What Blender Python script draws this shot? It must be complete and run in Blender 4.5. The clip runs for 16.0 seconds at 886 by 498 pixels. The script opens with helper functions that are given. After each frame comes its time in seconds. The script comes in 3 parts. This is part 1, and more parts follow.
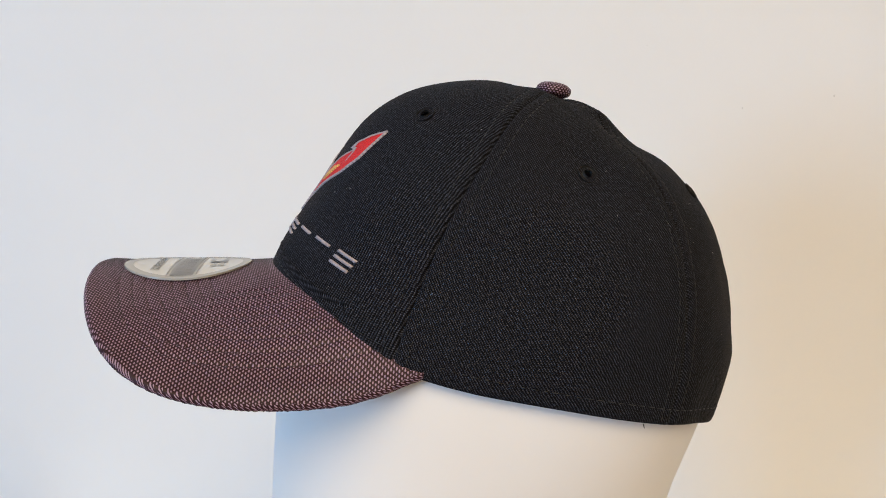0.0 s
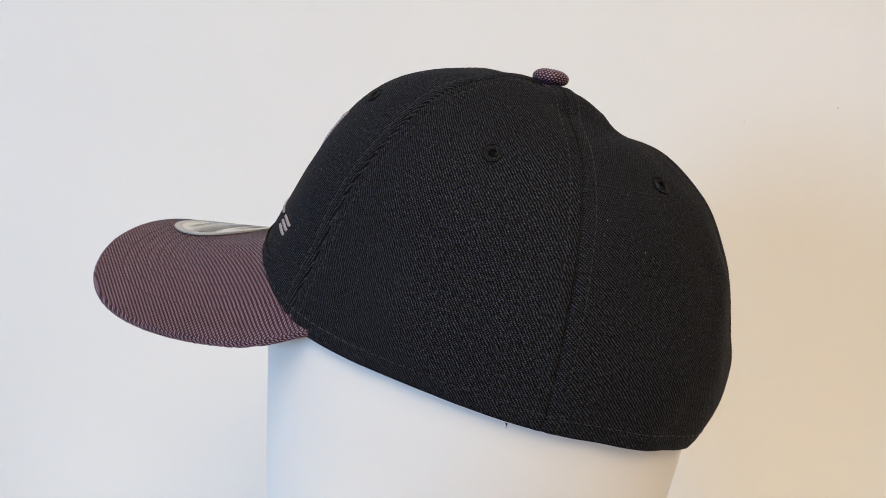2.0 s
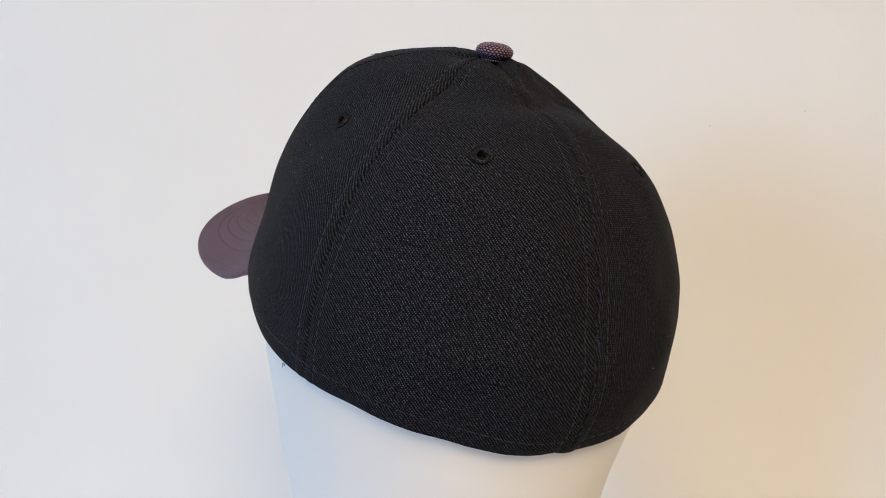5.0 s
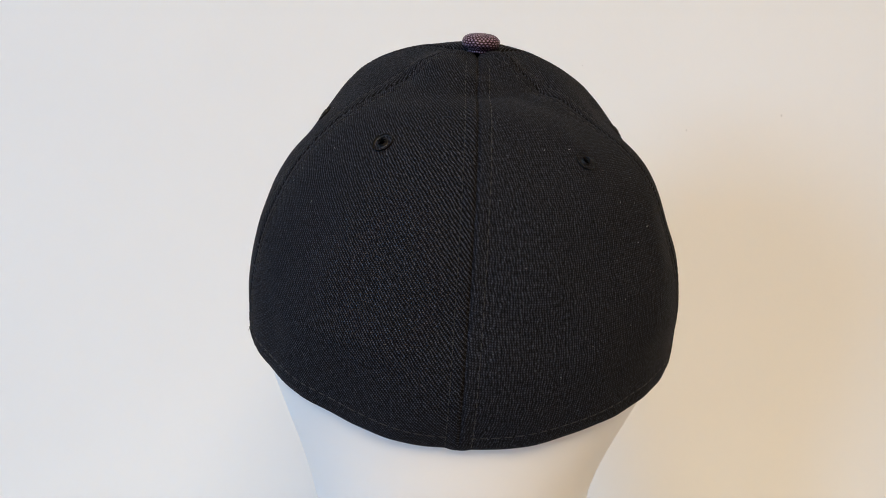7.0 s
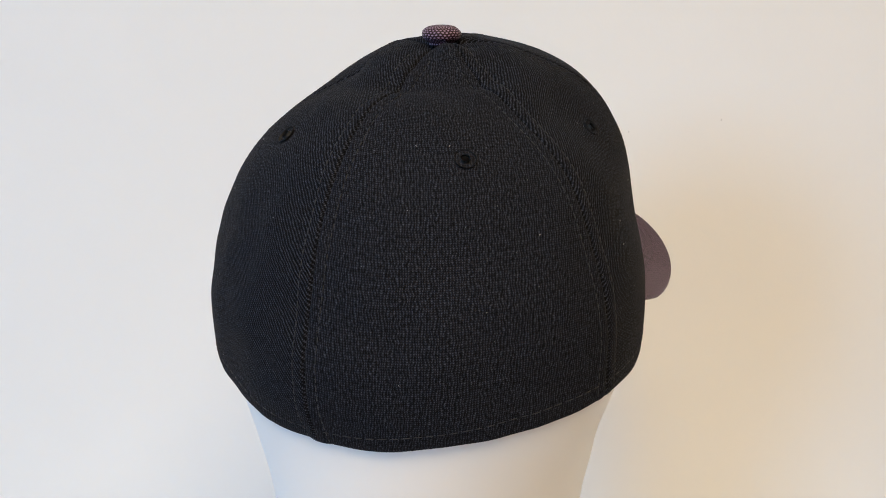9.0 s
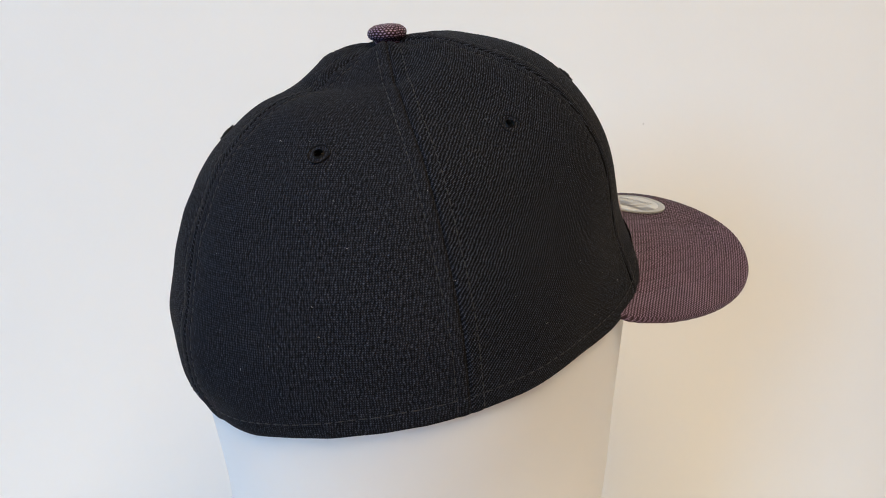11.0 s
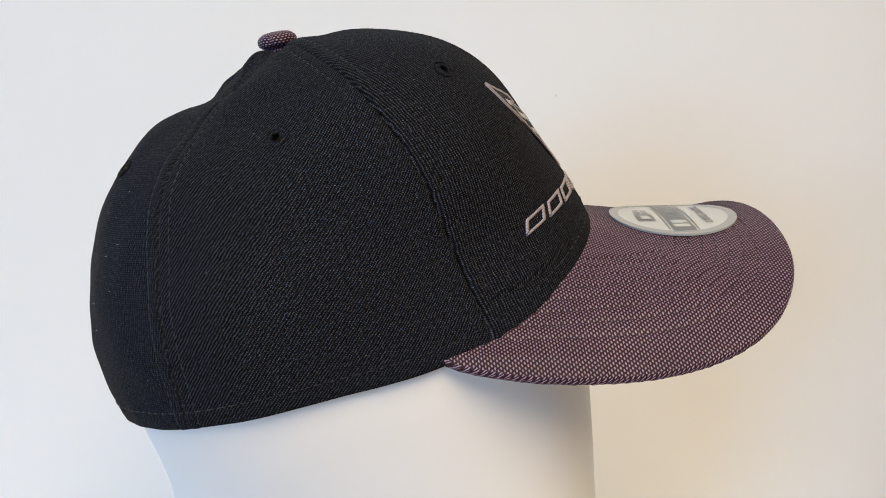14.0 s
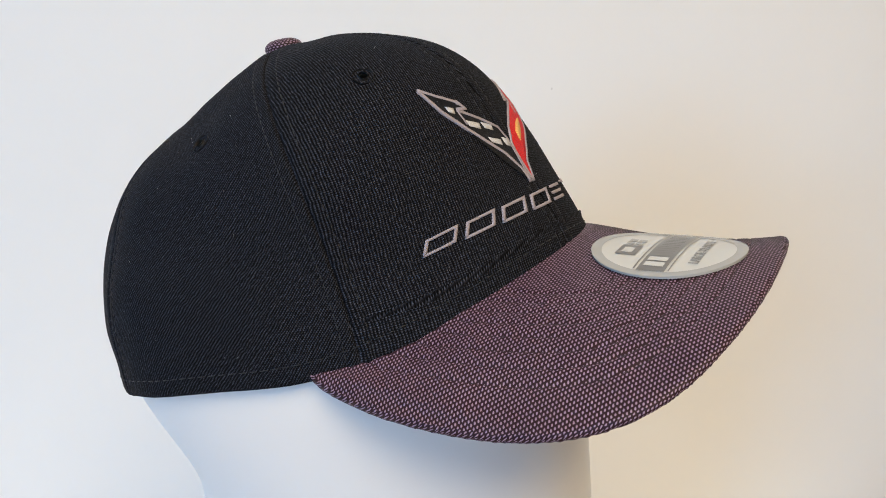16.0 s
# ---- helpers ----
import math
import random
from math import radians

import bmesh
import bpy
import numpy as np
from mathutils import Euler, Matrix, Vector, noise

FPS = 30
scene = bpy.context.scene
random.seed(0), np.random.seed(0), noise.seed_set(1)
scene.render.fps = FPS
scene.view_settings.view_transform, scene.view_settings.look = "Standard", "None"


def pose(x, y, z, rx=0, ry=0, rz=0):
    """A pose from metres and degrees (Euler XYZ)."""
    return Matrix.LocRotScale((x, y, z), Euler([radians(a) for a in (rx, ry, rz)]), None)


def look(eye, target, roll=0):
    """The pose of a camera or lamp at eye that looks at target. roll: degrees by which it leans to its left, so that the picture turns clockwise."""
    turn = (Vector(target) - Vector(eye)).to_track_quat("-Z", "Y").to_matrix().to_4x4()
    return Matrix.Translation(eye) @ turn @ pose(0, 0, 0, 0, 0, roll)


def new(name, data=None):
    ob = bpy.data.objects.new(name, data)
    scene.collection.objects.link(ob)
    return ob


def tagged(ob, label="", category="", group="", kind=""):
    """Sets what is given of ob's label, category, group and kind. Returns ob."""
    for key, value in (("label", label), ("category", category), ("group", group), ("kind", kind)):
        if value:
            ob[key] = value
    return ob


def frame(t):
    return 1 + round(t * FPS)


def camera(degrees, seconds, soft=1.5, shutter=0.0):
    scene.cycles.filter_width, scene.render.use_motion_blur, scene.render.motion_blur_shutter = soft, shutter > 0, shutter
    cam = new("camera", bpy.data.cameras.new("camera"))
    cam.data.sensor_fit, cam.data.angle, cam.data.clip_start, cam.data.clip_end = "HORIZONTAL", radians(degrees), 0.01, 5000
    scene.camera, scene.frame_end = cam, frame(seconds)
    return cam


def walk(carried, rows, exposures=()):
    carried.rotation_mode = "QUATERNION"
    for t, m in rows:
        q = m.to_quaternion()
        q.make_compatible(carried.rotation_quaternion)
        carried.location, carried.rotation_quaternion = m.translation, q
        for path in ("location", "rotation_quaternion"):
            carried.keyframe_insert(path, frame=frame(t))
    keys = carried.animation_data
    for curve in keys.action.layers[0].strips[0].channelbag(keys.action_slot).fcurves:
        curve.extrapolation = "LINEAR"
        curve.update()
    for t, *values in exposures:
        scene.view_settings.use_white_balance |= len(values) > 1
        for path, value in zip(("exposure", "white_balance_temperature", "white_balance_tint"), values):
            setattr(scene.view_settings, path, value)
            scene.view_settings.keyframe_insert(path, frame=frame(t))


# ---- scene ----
cam = camera(59.5, 16.0, 1.0)

# seconds, eye, turn in degrees
PATH = [
    (0, -0.0241, -0.3705, 0.1440, 75.76, -0.05, 6.76),
    (0.5, -0.0272, -0.3629, 0.1410, 76.19, -0.18, 6.42),
    (1, -0.0298, -0.3580, 0.1348, 77.19, -0.15, 5.79),
    (1.5, -0.0294, -0.3517, 0.1255, 78.43, 0.07, 6.08),
    (2, -0.0310, -0.3448, 0.1193, 78.96, 0.47, 5.83),
    (2.5, -0.0278, -0.3379, 0.1111, 80.28, 0.37, 5.33),
    (3, -0.0279, -0.3312, 0.1039, 80.98, -0.15, 4.71),
    (3.5, -0.0264, -0.3270, 0.0996, 81.30, -0.70, 4.37),
    (4, -0.0240, -0.3243, 0.0970, 81.28, -1.05, 3.73),
    (4.2, -0.0193, -0.3223, 0.0961, 81.39, -0.70, 4.21),
    (4.5, -0.0137, -0.3204, 0.0952, 81.46, -0.19, 4.67),
    (5, -0.0085, -0.3186, 0.0948, 81.37, 0.62, 4.88),
    (5.5, -0.0062, -0.3162, 0.0943, 81.30, 1.15, 4.71),
    (6, -0.0048, -0.3128, 0.0922, 81.56, 1.14, 4.43),
    (6.3, -0.0031, -0.3113, 0.0896, 81.93, 0.80, 4.41),
    (6.5, -0.0022, -0.3108, 0.0874, 82.23, 0.47, 4.34),
    (7, -0.0013, -0.3090, 0.0845, 82.56, 0.47, 3.77),
    (7.5, -0.0002, -0.3078, 0.0840, 82.44, 0.12, 3.12),
    (8, 0.0006, -0.3040, 0.0830, 82.64, -0.49, 2.35),
    (8.5, 0.0054, -0.3000, 0.0834, 82.37, -0.90, 1.67),
    (9, 0.0053, -0.2971, 0.0841, 82.30, -1.09, 0.13),
    (9.2, 0.0064, -0.2960, 0.0845, 82.17, -1.36, -0.38),
    (9.5, 0.0078, -0.2957, 0.0845, 82.16, -1.67, -1.16),
    (10, 0.0083, -0.2982, 0.0830, 82.65, -1.86, -2.44),
    (10.5, 0.0089, -0.3011, 0.0813, 83.13, -1.73, -3.45),
    (11, 0.0108, -0.3020, 0.0816, 82.76, -1.46, -4.51),
    (11.3, 0.0141, -0.3016, 0.0833, 81.89, -1.32, -5.14),
    (11.5, 0.0177, -0.3016, 0.0850, 81.08, -1.24, -5.47),
    (12, 0.0308, -0.3047, 0.0906, 80.71, -0.73, -6.18),
    (12.5, 0.0383, -0.3080, 0.0941, 80.36, -0.28, -6.91),
    (13, 0.0408, -0.3112, 0.0993, 79.71, -0.06, -7.28),
    (13.5, 0.0401, -0.3164, 0.1039, 79.26, -0.14, -7.65),
    (14, 0.0427, -0.3230, 0.1039, 79.15, 0.09, -7.59),
    (14.5, 0.0426, -0.3286, 0.1036, 79.20, 0.08, -7.93),
    (15, 0.0404, -0.3353, 0.1071, 78.50, -0.00, -8.20),
    (15.5, 0.0428, -0.3432, 0.1131, 77.90, 0.21, -7.40),
    (16, 0.0404, -0.3493, 0.1118, 78.05, 0.25, -7.50),
]
# seconds, stops, kelvin, tint: the clip's picture turns a little cooler on the way
EXPOSURES = [(0, 0.0, 6580, 10), (4.2, 0.0, 6580, 10), (9.2, 0.02, 6500, 9.5), (11.3, 0.06, 6330, 9), (16, 0.08, 6210, 8.5)]
walk(cam, [(t, pose(*p)) for t, *p in PATH], EXPOSURES)

# seconds, turn of the head stand about its own axis
SPIN = [
    (0, -253.87), (0.5, -261.43), (1, -269.01), (1.5, -276.69), (2, -284.48), (2.5, -291.52), (3, -298.45), (3.5, -305.43), (4, -312.16), (4.2, -314.97), (4.5, -319.29), (5, -326.55), (5.5, -333.72), (6, -340.86), (6.3, -345.06), (6.5, -347.95), (7, -355.93), (7.5, -363.05),
    (8, -370.16), (8.5, -378.02), (9, -385.73), (9.2, -388.56), (9.5, -392.90), (10, -400.43), (10.5, -407.95), (11, -415.52), (11.3, -419.92), (11.5, -422.70), (12, -429.84), (12.5, -436.80), (13, -444.36), (13.5, -451.81), (14, -459.58), (14.5, -467.26), (15, -474.49), (15.5, -481.86), (16, -489.08)
]

# ---- world and light ----
WALL_Y = 0.343
world = bpy.data.worlds.new("world")
scene.world = world
world.use_nodes = True
wn = world.node_tree
sky = wn.nodes.new("ShaderNodeTexSky")
sky.sky_type, sky.sun_disc, sky.sun_elevation, sky.sun_rotation = "NISHITA", False, radians(40), radians(200)
wn.links.new(sky.outputs[0], wn.nodes["Background"].inputs[0])
wn.nodes["Background"].inputs[1].default_value = 0.1

ROOM = (-3.0, 2.4, -2.7, WALL_Y, -1.05, 1.45)      # x0, x1, y0, y1, floor, ceiling
WINDOW = (-2.75, -1.65, 0.05, 1.15)                 # x0, x1, z0, z1 in the wall at y0


def area_lamp(name, m, size, size_y, watts, colour):
    data = bpy.data.lights.new(name, "AREA")
    data.shape, data.size, data.size_y, data.energy, data.color = "RECTANGLE", size, size_y, watts, colour
    ob = new(name, data)
    ob.matrix_world = m
    return ob


area_lamp("window_daylight", look((-2.2, ROOM[2] + 0.01, 0.6), (-2.2, 0, 0.6)), 1.05, 1.05, 67, (0.25, 0.56, 1.0))
area_lamp("ceiling_lamp_light", look((0.2, -1.5, ROOM[5] - 0.075), (0.2, -1.4999, 0.0)), 1.4, 1.4, 55, (1.0, 0.785, 0.50))


# ---- materials ----
def shader(name, colour, rough=0.8, metal=0.0):
    m = bpy.data.materials.new(name)
    m.use_nodes = True
    b = m.node_tree.nodes["Principled BSDF"]
    b.inputs["Base Color"].default_value = (*colour, 1)
    b.inputs["Roughness"].default_value, b.inputs["Metallic"].default_value = rough, metal
    return m, m.node_tree, b


def node(tree, kind, **values):
    n = tree.nodes.new(kind)
    for key, value in values.items():
        if key in n.inputs:
            n.inputs[key].default_value = value
    return n


def calc(tree, op, a, b=None, c=None):
    n = tree.nodes.new("ShaderNodeMath")
    n.operation = op
    for k, v in enumerate((a, b, c)):
        if v is None:
            continue
        if isinstance(v, (int, float)):
            n.inputs[k].default_value = v
        else:
            tree.links.new(v, n.inputs[k])
    return n.outputs[0]


def mixed(tree, fac, a, b):
    n = tree.nodes.new("ShaderNodeMix")
    n.data_type = "RGBA"
    if isinstance(fac, (int, float)):
        n.inputs[0].default_value = fac
    else:
        tree.links.new(fac, n.inputs[0])
    for k, v in ((6, a), (7, b)):
        if isinstance(v, tuple):
            n.inputs[k].default_value = (*v, 1)
        else:
            tree.links.new(v, n.inputs[k])
    return n.outputs[2]


def relief(tree, b, height, strength, distance):
    n = tree.nodes.new("ShaderNodeBump")
    n.inputs["Strength"].default_value, n.inputs["Distance"].default_value = strength, distance
    tree.links.new(height, n.inputs["Height"])
    tree.links.new(n.outputs[0], b.inputs["Normal"])


def plain(name, colour, rough=0.6, grain=0.12, scale=60.0, bump=0.1, depth=0.0006, metal=0.0):
    """A surface with two scales of mottling and a fine relief."""
    m, t, b = shader(name, colour, rough, metal)
    co = t.nodes.new("ShaderNodeTexCoord")
    fine, wide = node(t, "ShaderNodeTexNoise", Scale=scale, Detail=6.0), node(t, "ShaderNodeTexNoise", Scale=scale / 14, Detail=3.0)
    for n in (fine, wide):
        t.links.new(co.outputs["Object"], n.inputs["Vector"])
    v = calc(t, "ADD", calc(t, "MULTIPLY", fine.outputs[0], 0.5), calc(t, "MULTIPLY", wide.outputs[0], 0.5))
    dark = tuple(c * (1 - grain) for c in colour)
    light = tuple(min(1, c * (1 + grain)) for c in colour)
    t.links.new(mixed(t, v, dark, light), b.inputs["Base Color"])
    relief(t, b, fine.outputs[0], bump, depth)
    return m


def twill(name, turn, rib=0.0009, crisp=1.0, loose=0.0013):
    """Black wool twill: fine ribs of short stitches, turned by some degrees on the panel. Rib highlights and dark gaps
    are painted into the colour.
    """
    m, t, b = shader(name, (0.016, 0.016, 0.018), 0.85)
    uv = t.nodes.new("ShaderNodeUVMap")
    sep = t.nodes.new("ShaderNodeSeparateXYZ")
    t.links.new(uv.outputs[0], sep.inputs[0])
    wob = node(t, "ShaderNodeTexNoise", Scale=330.0, Detail=3.0)
    t.links.new(uv.outputs[0], wob.inputs["Vector"])
    c, s = math.cos(radians(turn)), math.sin(radians(turn))
    u = calc(t, "ADD", calc(t, "MULTIPLY", sep.outputs[0], c), calc(t, "MULTIPLY", sep.outputs[1], s))
    v = calc(t, "SUBTRACT", calc(t, "MULTIPLY", sep.outputs[1], c), calc(t, "MULTIPLY", sep.outputs[0], s))
    u = calc(t, "ADD", u, calc(t, "MULTIPLY", calc(t, "SUBTRACT", wob.outputs[0], 0.5), loose))
    ua = calc(t, "DIVIDE", u, rib)
    saw = calc(t, "PINGPONG", ua, 0.5)
    # short slanted stitches along each rib
    va = calc(t, "ADD", calc(t, "DIVIDE", v, 0.00066), calc(t, "MULTIPLY", saw, 1.1))
    stitch = calc(t, "PINGPONG", va, 0.5)
    h = calc(t, "ADD", calc(t, "MULTIPLY", saw, 1.1), calc(t, "MULTIPLY", stitch, 0.9))
    tone = node(t, "ShaderNodeTexNoise", Scale=38.0, Detail=4.0)
    fleck = node(t, "ShaderNodeTexNoise", Scale=900.0, Detail=3.0)
    for n in (tone, fleck):
        t.links.new(uv.outputs[0], n.inputs["Vector"])
    # light on the rib tops and shade in the gaps, put into the colour
    weave = calc(t, "ADD", calc(t, "MULTIPLY", calc(t, "POWER", h, 3.8), crisp), 0.13 * (1 - crisp))
    fac = calc(t, "MULTIPLY", weave, calc(t, "MULTIPLY", 3.6, calc(t, "POWER", fleck.outputs[0], 2.0)))
    base = mixed(t, tone.outputs[0], (0.0010, 0.0010, 0.0012), (0.0018, 0.0017, 0.0017))
    t.links.new(mixed(t, fac, base, (0.098, 0.104, 0.138)), b.inputs["Base Color"])
    b.inputs["Sheen Weight"].default_value = 0.03
    b.inputs["Sheen Roughness"].default_value = 0.25
    b.inputs["Specular IOR Level"].default_value = 0.04
    relief(t, b, h, 0.5 * crisp, 0.0003)
    return m


WEAVE_PITCH, WEAVE_ROW = 0.0017, 0.0010


def basket_weave(name, pitch=WEAVE_PITCH):
    """Two-tone woven visor cloth: stepped lilac threads that float over a dark plum ground."""
    m, t, b = shader(name, (0.03, 0.016, 0.022), 0.5)
    uv = t.nodes.new("ShaderNodeUVMap")
    sep = t.nodes.new("ShaderNodeSeparateXYZ")
    wob = node(t, "ShaderNodeTexNoise", Scale=500.0, Detail=2.0)
    t.links.new(uv.outputs[0], sep.inputs[0])
    t.links.new(uv.outputs[0], wob.inputs["Vector"])
    jit = calc(t, "MULTIPLY", calc(t, "SUBTRACT", wob.outputs[0], 0.5), 0.22)
    v = calc(t, "ADD", calc(t, "DIVIDE", sep.outputs[1], pitch * WEAVE_ROW / WEAVE_PITCH), jit)
    row = calc(t, "FLOOR", v)
    fv = calc(t, "ABSOLUTE", calc(t, "SUBTRACT", calc(t, "FRACT", v), 0.5))
    shift = calc(t, "MULTIPLY", calc(t, "MODULO", row, 2.0), 0.5)
    x = calc(t, "ADD", calc(t, "ADD", calc(t, "DIVIDE", sep.outputs[0], pitch), shift), calc(t, "MULTIPLY", jit, 0.6))
    fu = calc(t, "ABSOLUTE", calc(t, "SUBTRACT", calc(t, "FRACT", x), 0.5))
    over = calc(t, "MULTIPLY", calc(t, "SUBTRACT", 0.5, fu), 2.0)
    bar = calc(t, "MULTIPLY", calc(t, "SUBTRACT", 0.5, fv), 2.0)
    ramp = t.nodes.new("ShaderNodeMapRange")
    ramp.interpolation_type = "SMOOTHSTEP"
    ramp.inputs[1].default_value, ramp.inputs[2].default_value = 0.28, 0.46
    t.links.new(calc(t, "MULTIPLY", over, bar), ramp.inputs[0])
    tone = node(t, "ShaderNodeTexNoise", Scale=60.0, Detail=3.0)
    t.links.new(uv.outputs[0], tone.inputs["Vector"])
    ground = mixed(t, tone.outputs[0], (0.014, 0.0026, 0.0050), (0.024, 0.0046, 0.0090))
    thread = mixed(t, tone.outputs[0], (0.25, 0.165, 0.235), (0.38, 0.265, 0.355))
    t.links.new(mixed(t, calc(t, "MULTIPLY", ramp.outputs[0], 0.95), ground, thread), b.inputs["Base Color"])
    b.inputs["Specular IOR Level"].default_value = 0.25
    b.inputs["Sheen Weight"].default_value = 0.02
    b.inputs["Sheen Tint"].default_value = (0.75, 0.6, 0.9, 1)
    relief(t, b, calc(t, "MULTIPLY", over, bar), 0.5, 0.0003)
    return m


def thread_mat(name, colour, rough=0.55, sheen=0.0):
    """Embroidery: fine satin-stitch lines."""
    m, t, b = shader(name, colour, rough)
    uv = t.nodes.new("ShaderNodeUVMap")
    w = node(t, "ShaderNodeTexWave", Scale=1300.0, Distortion=2.0, Detail=1.0)
    w.bands_direction = "DIAGONAL"
    t.links.new(uv.outputs[0], w.inputs["Vector"])
    t.links.new(mixed(t, w.outputs[1], tuple(c * 0.65 for c in colour), tuple(min(1, c * 1.2) for c in colour)), b.inputs["Base Color"])
    b.inputs["Sheen Weight"].default_value = sheen
    b.inputs["Specular IOR Level"].default_value = 0.2
    relief(t, b, w.outputs[1], 0.5, 0.0003)
    return m


def wall_paint():
    """Matt white wall paint with a faint roller texture and pale stains."""
    m, t, b = shader("wall_paint", (0.78, 0.75, 0.72), 0.85)
    co = t.nodes.new("ShaderNodeTexCoord")
    fine, wide = node(t, "ShaderNodeTexNoise", Scale=420.0, Detail=4.0), node(t, "ShaderNodeTexNoise", Scale=5.0, Detail=5.0)
    for n in (fine, wide):
        t.links.new(co.outputs["Object"], n.inputs["Vector"])
    t.links.new(mixed(t, wide.outputs[0], (0.755, 0.745, 0.735), (0.80, 0.79, 0.78)), b.inputs["Base Color"])
    relief(t, b, fine.outputs[0], 0.05, 0.0008)
    return m


TWILL_FRONT, TWILL_SIDE_L, TWILL_SIDE_R = twill("black_twill", 4, 0.0010, 0.9, 0.0011), twill("black_twill_bias", -45, crisp=0.9), twill("black_twill_counter_bias", 50, crisp=0.9)
TWILL_REAR, TWILL_REAR_R = twill("black_twill_rear", -52, crisp=0.85), twill("black_twill_rear_straight", 4, 0.0010, 0.6, 0.0026)
WEAVE, WEAVE_FINE = basket_weave("plum_weave"), basket_weave("plum_weave_button", 0.0017)
UNDER = plain("visor_underside_cloth", (0.02, 0.018, 0.02), 0.9, 0.2, 900)
BLACK_THREAD = plain("black_thread", (0.0032, 0.0032, 0.0038), 0.6, 0.3, 2500)
PLUM_THREAD = plain("plum_thread", (0.008, 0.004, 0.006), 0.6, 0.4, 2500)
SILVER, RED = thread_mat("silver_thread", (0.37, 0.325, 0.355)), thread_mat("red_thread", (0.62, 0.018, 0.02))
YELLOW, WHITE_T = thread_mat("yellow_thread", (0.75, 0.42, 0.13)), thread_mat("white_thread", (0.62, 0.60, 0.60))
DARK_T = thread_mat("black_satin_thread", (0.005, 0.005, 0.007))
HEAD_WHITE = plain("white_plastic", (0.82, 0.805, 0.79), 0.42, 0.02, 40, 0.04, 0.0004)
PAINT = wall_paint()
STICKER_WHITE = plain("sticker_white", (0.50, 0.50, 0.48), 0.22, 0.03, 300, 0.02)
STICKER_GREY = plain("sticker_grey", (0.14, 0.138, 0.135), 0.3, 0.05, 300, 0.02)
STICKER_SILVER = plain("sticker_silver", (0.33, 0.33, 0.32), 0.25, 0.05, 300, 0.02)
# floor and room colours are chosen for the warm light they bounce
FLOOR_MAT = plain("unseen_warm_floor", (0.22, 0.13, 0.07), 0.5, 0.25, 12)
ROOM_MAT = plain("unseen_cream_paint", (0.48, 0.455, 0.41), 0.85, 0.03, 30)
CEIL_MAT = plain("white_ceiling_paint", (0.80, 0.79, 0.77), 0.9, 0.02, 30)
TABLE_MAT = plain("pale_bounce_ledge", (0.80, 0.79, 0.77), 0.4, 0.05, 30)
SPECK = plain("grey_scuff", (0.64, 0.63, 0.62), 0.8, 0.1, 300)


# ---- helpers ----
def finish(name, bm, material, parent=None, label="", smooth=True):
    me = bpy.data.meshes.new(name)
    bm.normal_update()
    bm.to_mesh(me)
    bm.free()
    for mat in material if isinstance(material, (list, tuple)) else [material]:
        me.materials.append(mat)
    for p in me.polygons:
        p.use_smooth = smooth
    ob = new(name, me)
    if parent:
        ob.parent = parent
    if label:
        ob["label"] = label
    return ob


def part(name, bm, material, parent, label="", smooth=True):
    return finish(name, bm, material, parent, label, smooth)


def box_bm(x0, x1, y0, y1, z0, z1, bevel=0.0):
    bm = bmesh.new()
    bmesh.ops.create_cube(bm, size=1)
    for v in bm.verts:
        v.co = ((x0 + x1) / 2 + v.co.x * (x1 - x0), (y0 + y1) / 2 + v.co.y * (y1 - y0), (z0 + z1) / 2 + v.co.z * (z1 - z0))
    if bevel:
        bmesh.ops.bevel(bm, geom=bm.edges[:], offset=bevel, segments=3, affect="EDGES")
    return bm


def grid_bm(points, uvs=None, closed=False, skip=None):
    """A sheet from rows of points; closed joins the last column to the first."""
    bm = bmesh.new()
    rows = [[bm.verts.new(p) for p in row] for row in points]
    layer = bm.loops.layers.uv.new("UVMap")
    n, m = len(rows), len(rows[0])
    for i in range(n - 1):
        for j in range(m if closed else m - 1):
            if skip and skip(i, j):
                continue
            k = (j + 1) % m
            f = bm.faces.new((rows[i][j], rows[i][k], rows[i + 1][k], rows[i + 1][j]))
            if uvs is not None:
                for loop, (a, b) in zip(f.loops, ((i, j), (i, k), (i + 1, k), (i + 1, j))):
                    loop[layer].uv = uvs[a][b]
    return bm


# ---- the cap's shape, in its own frame: y to the visor, z up, metres ----
CENTRE = np.array([0, 0, 0.03])
LIFTS = np.radians([-28, -12, 4, 20, 36, 52, 64, 74, 82, 90])
# radius in mm at each lift above the centre: mean, cos 1 to 5 and sin 1 to 3 of the way round
SHAPE = np.array([[107.3, 8.5, 8.3, 3.9, -2.0, -1.3, 0.8, -0.3, -1.0],
                  [100.5, 5.6, 8.8, 3.6, 0.5, -1.2, -0.7, -1.4, -0.9],
                  [94.4, 3.3, 6.9, 3.9, 0.8, -0.3, -0.7, -1.4, -0.9],
                  [92.1, 4.2, 5.7, 1.9, -0.4, -1.2, -0.5, -0.6, -0.1],
                  [92.2, 6.5, 4.6, 0.7, -0.3, -0.5, 0.4, -0.1, 0.1],
                  [90.4, 8.7, 3.6, -1.0, -0.0, -0.3, -0.4, 0.0, 0.1],
                  [88.4, 7.6, 1.8, -0.7, 0.1, 0.0, -0.2, 0.0, -0.1],
                  [88.1, 4.8, 0.6, -0.4, -0.2, 0.5, -1.2, 1.2, -0.5],
                  [88.2, 1.7, -0.0, 0.5, -1.1, -0.4, 0.1, 0.1, 0.1],
                  [86.2, -0.0, -0.0, 0.0, -0.0, 0.0, -0.0, -0.0, -0.0]]) / 1000
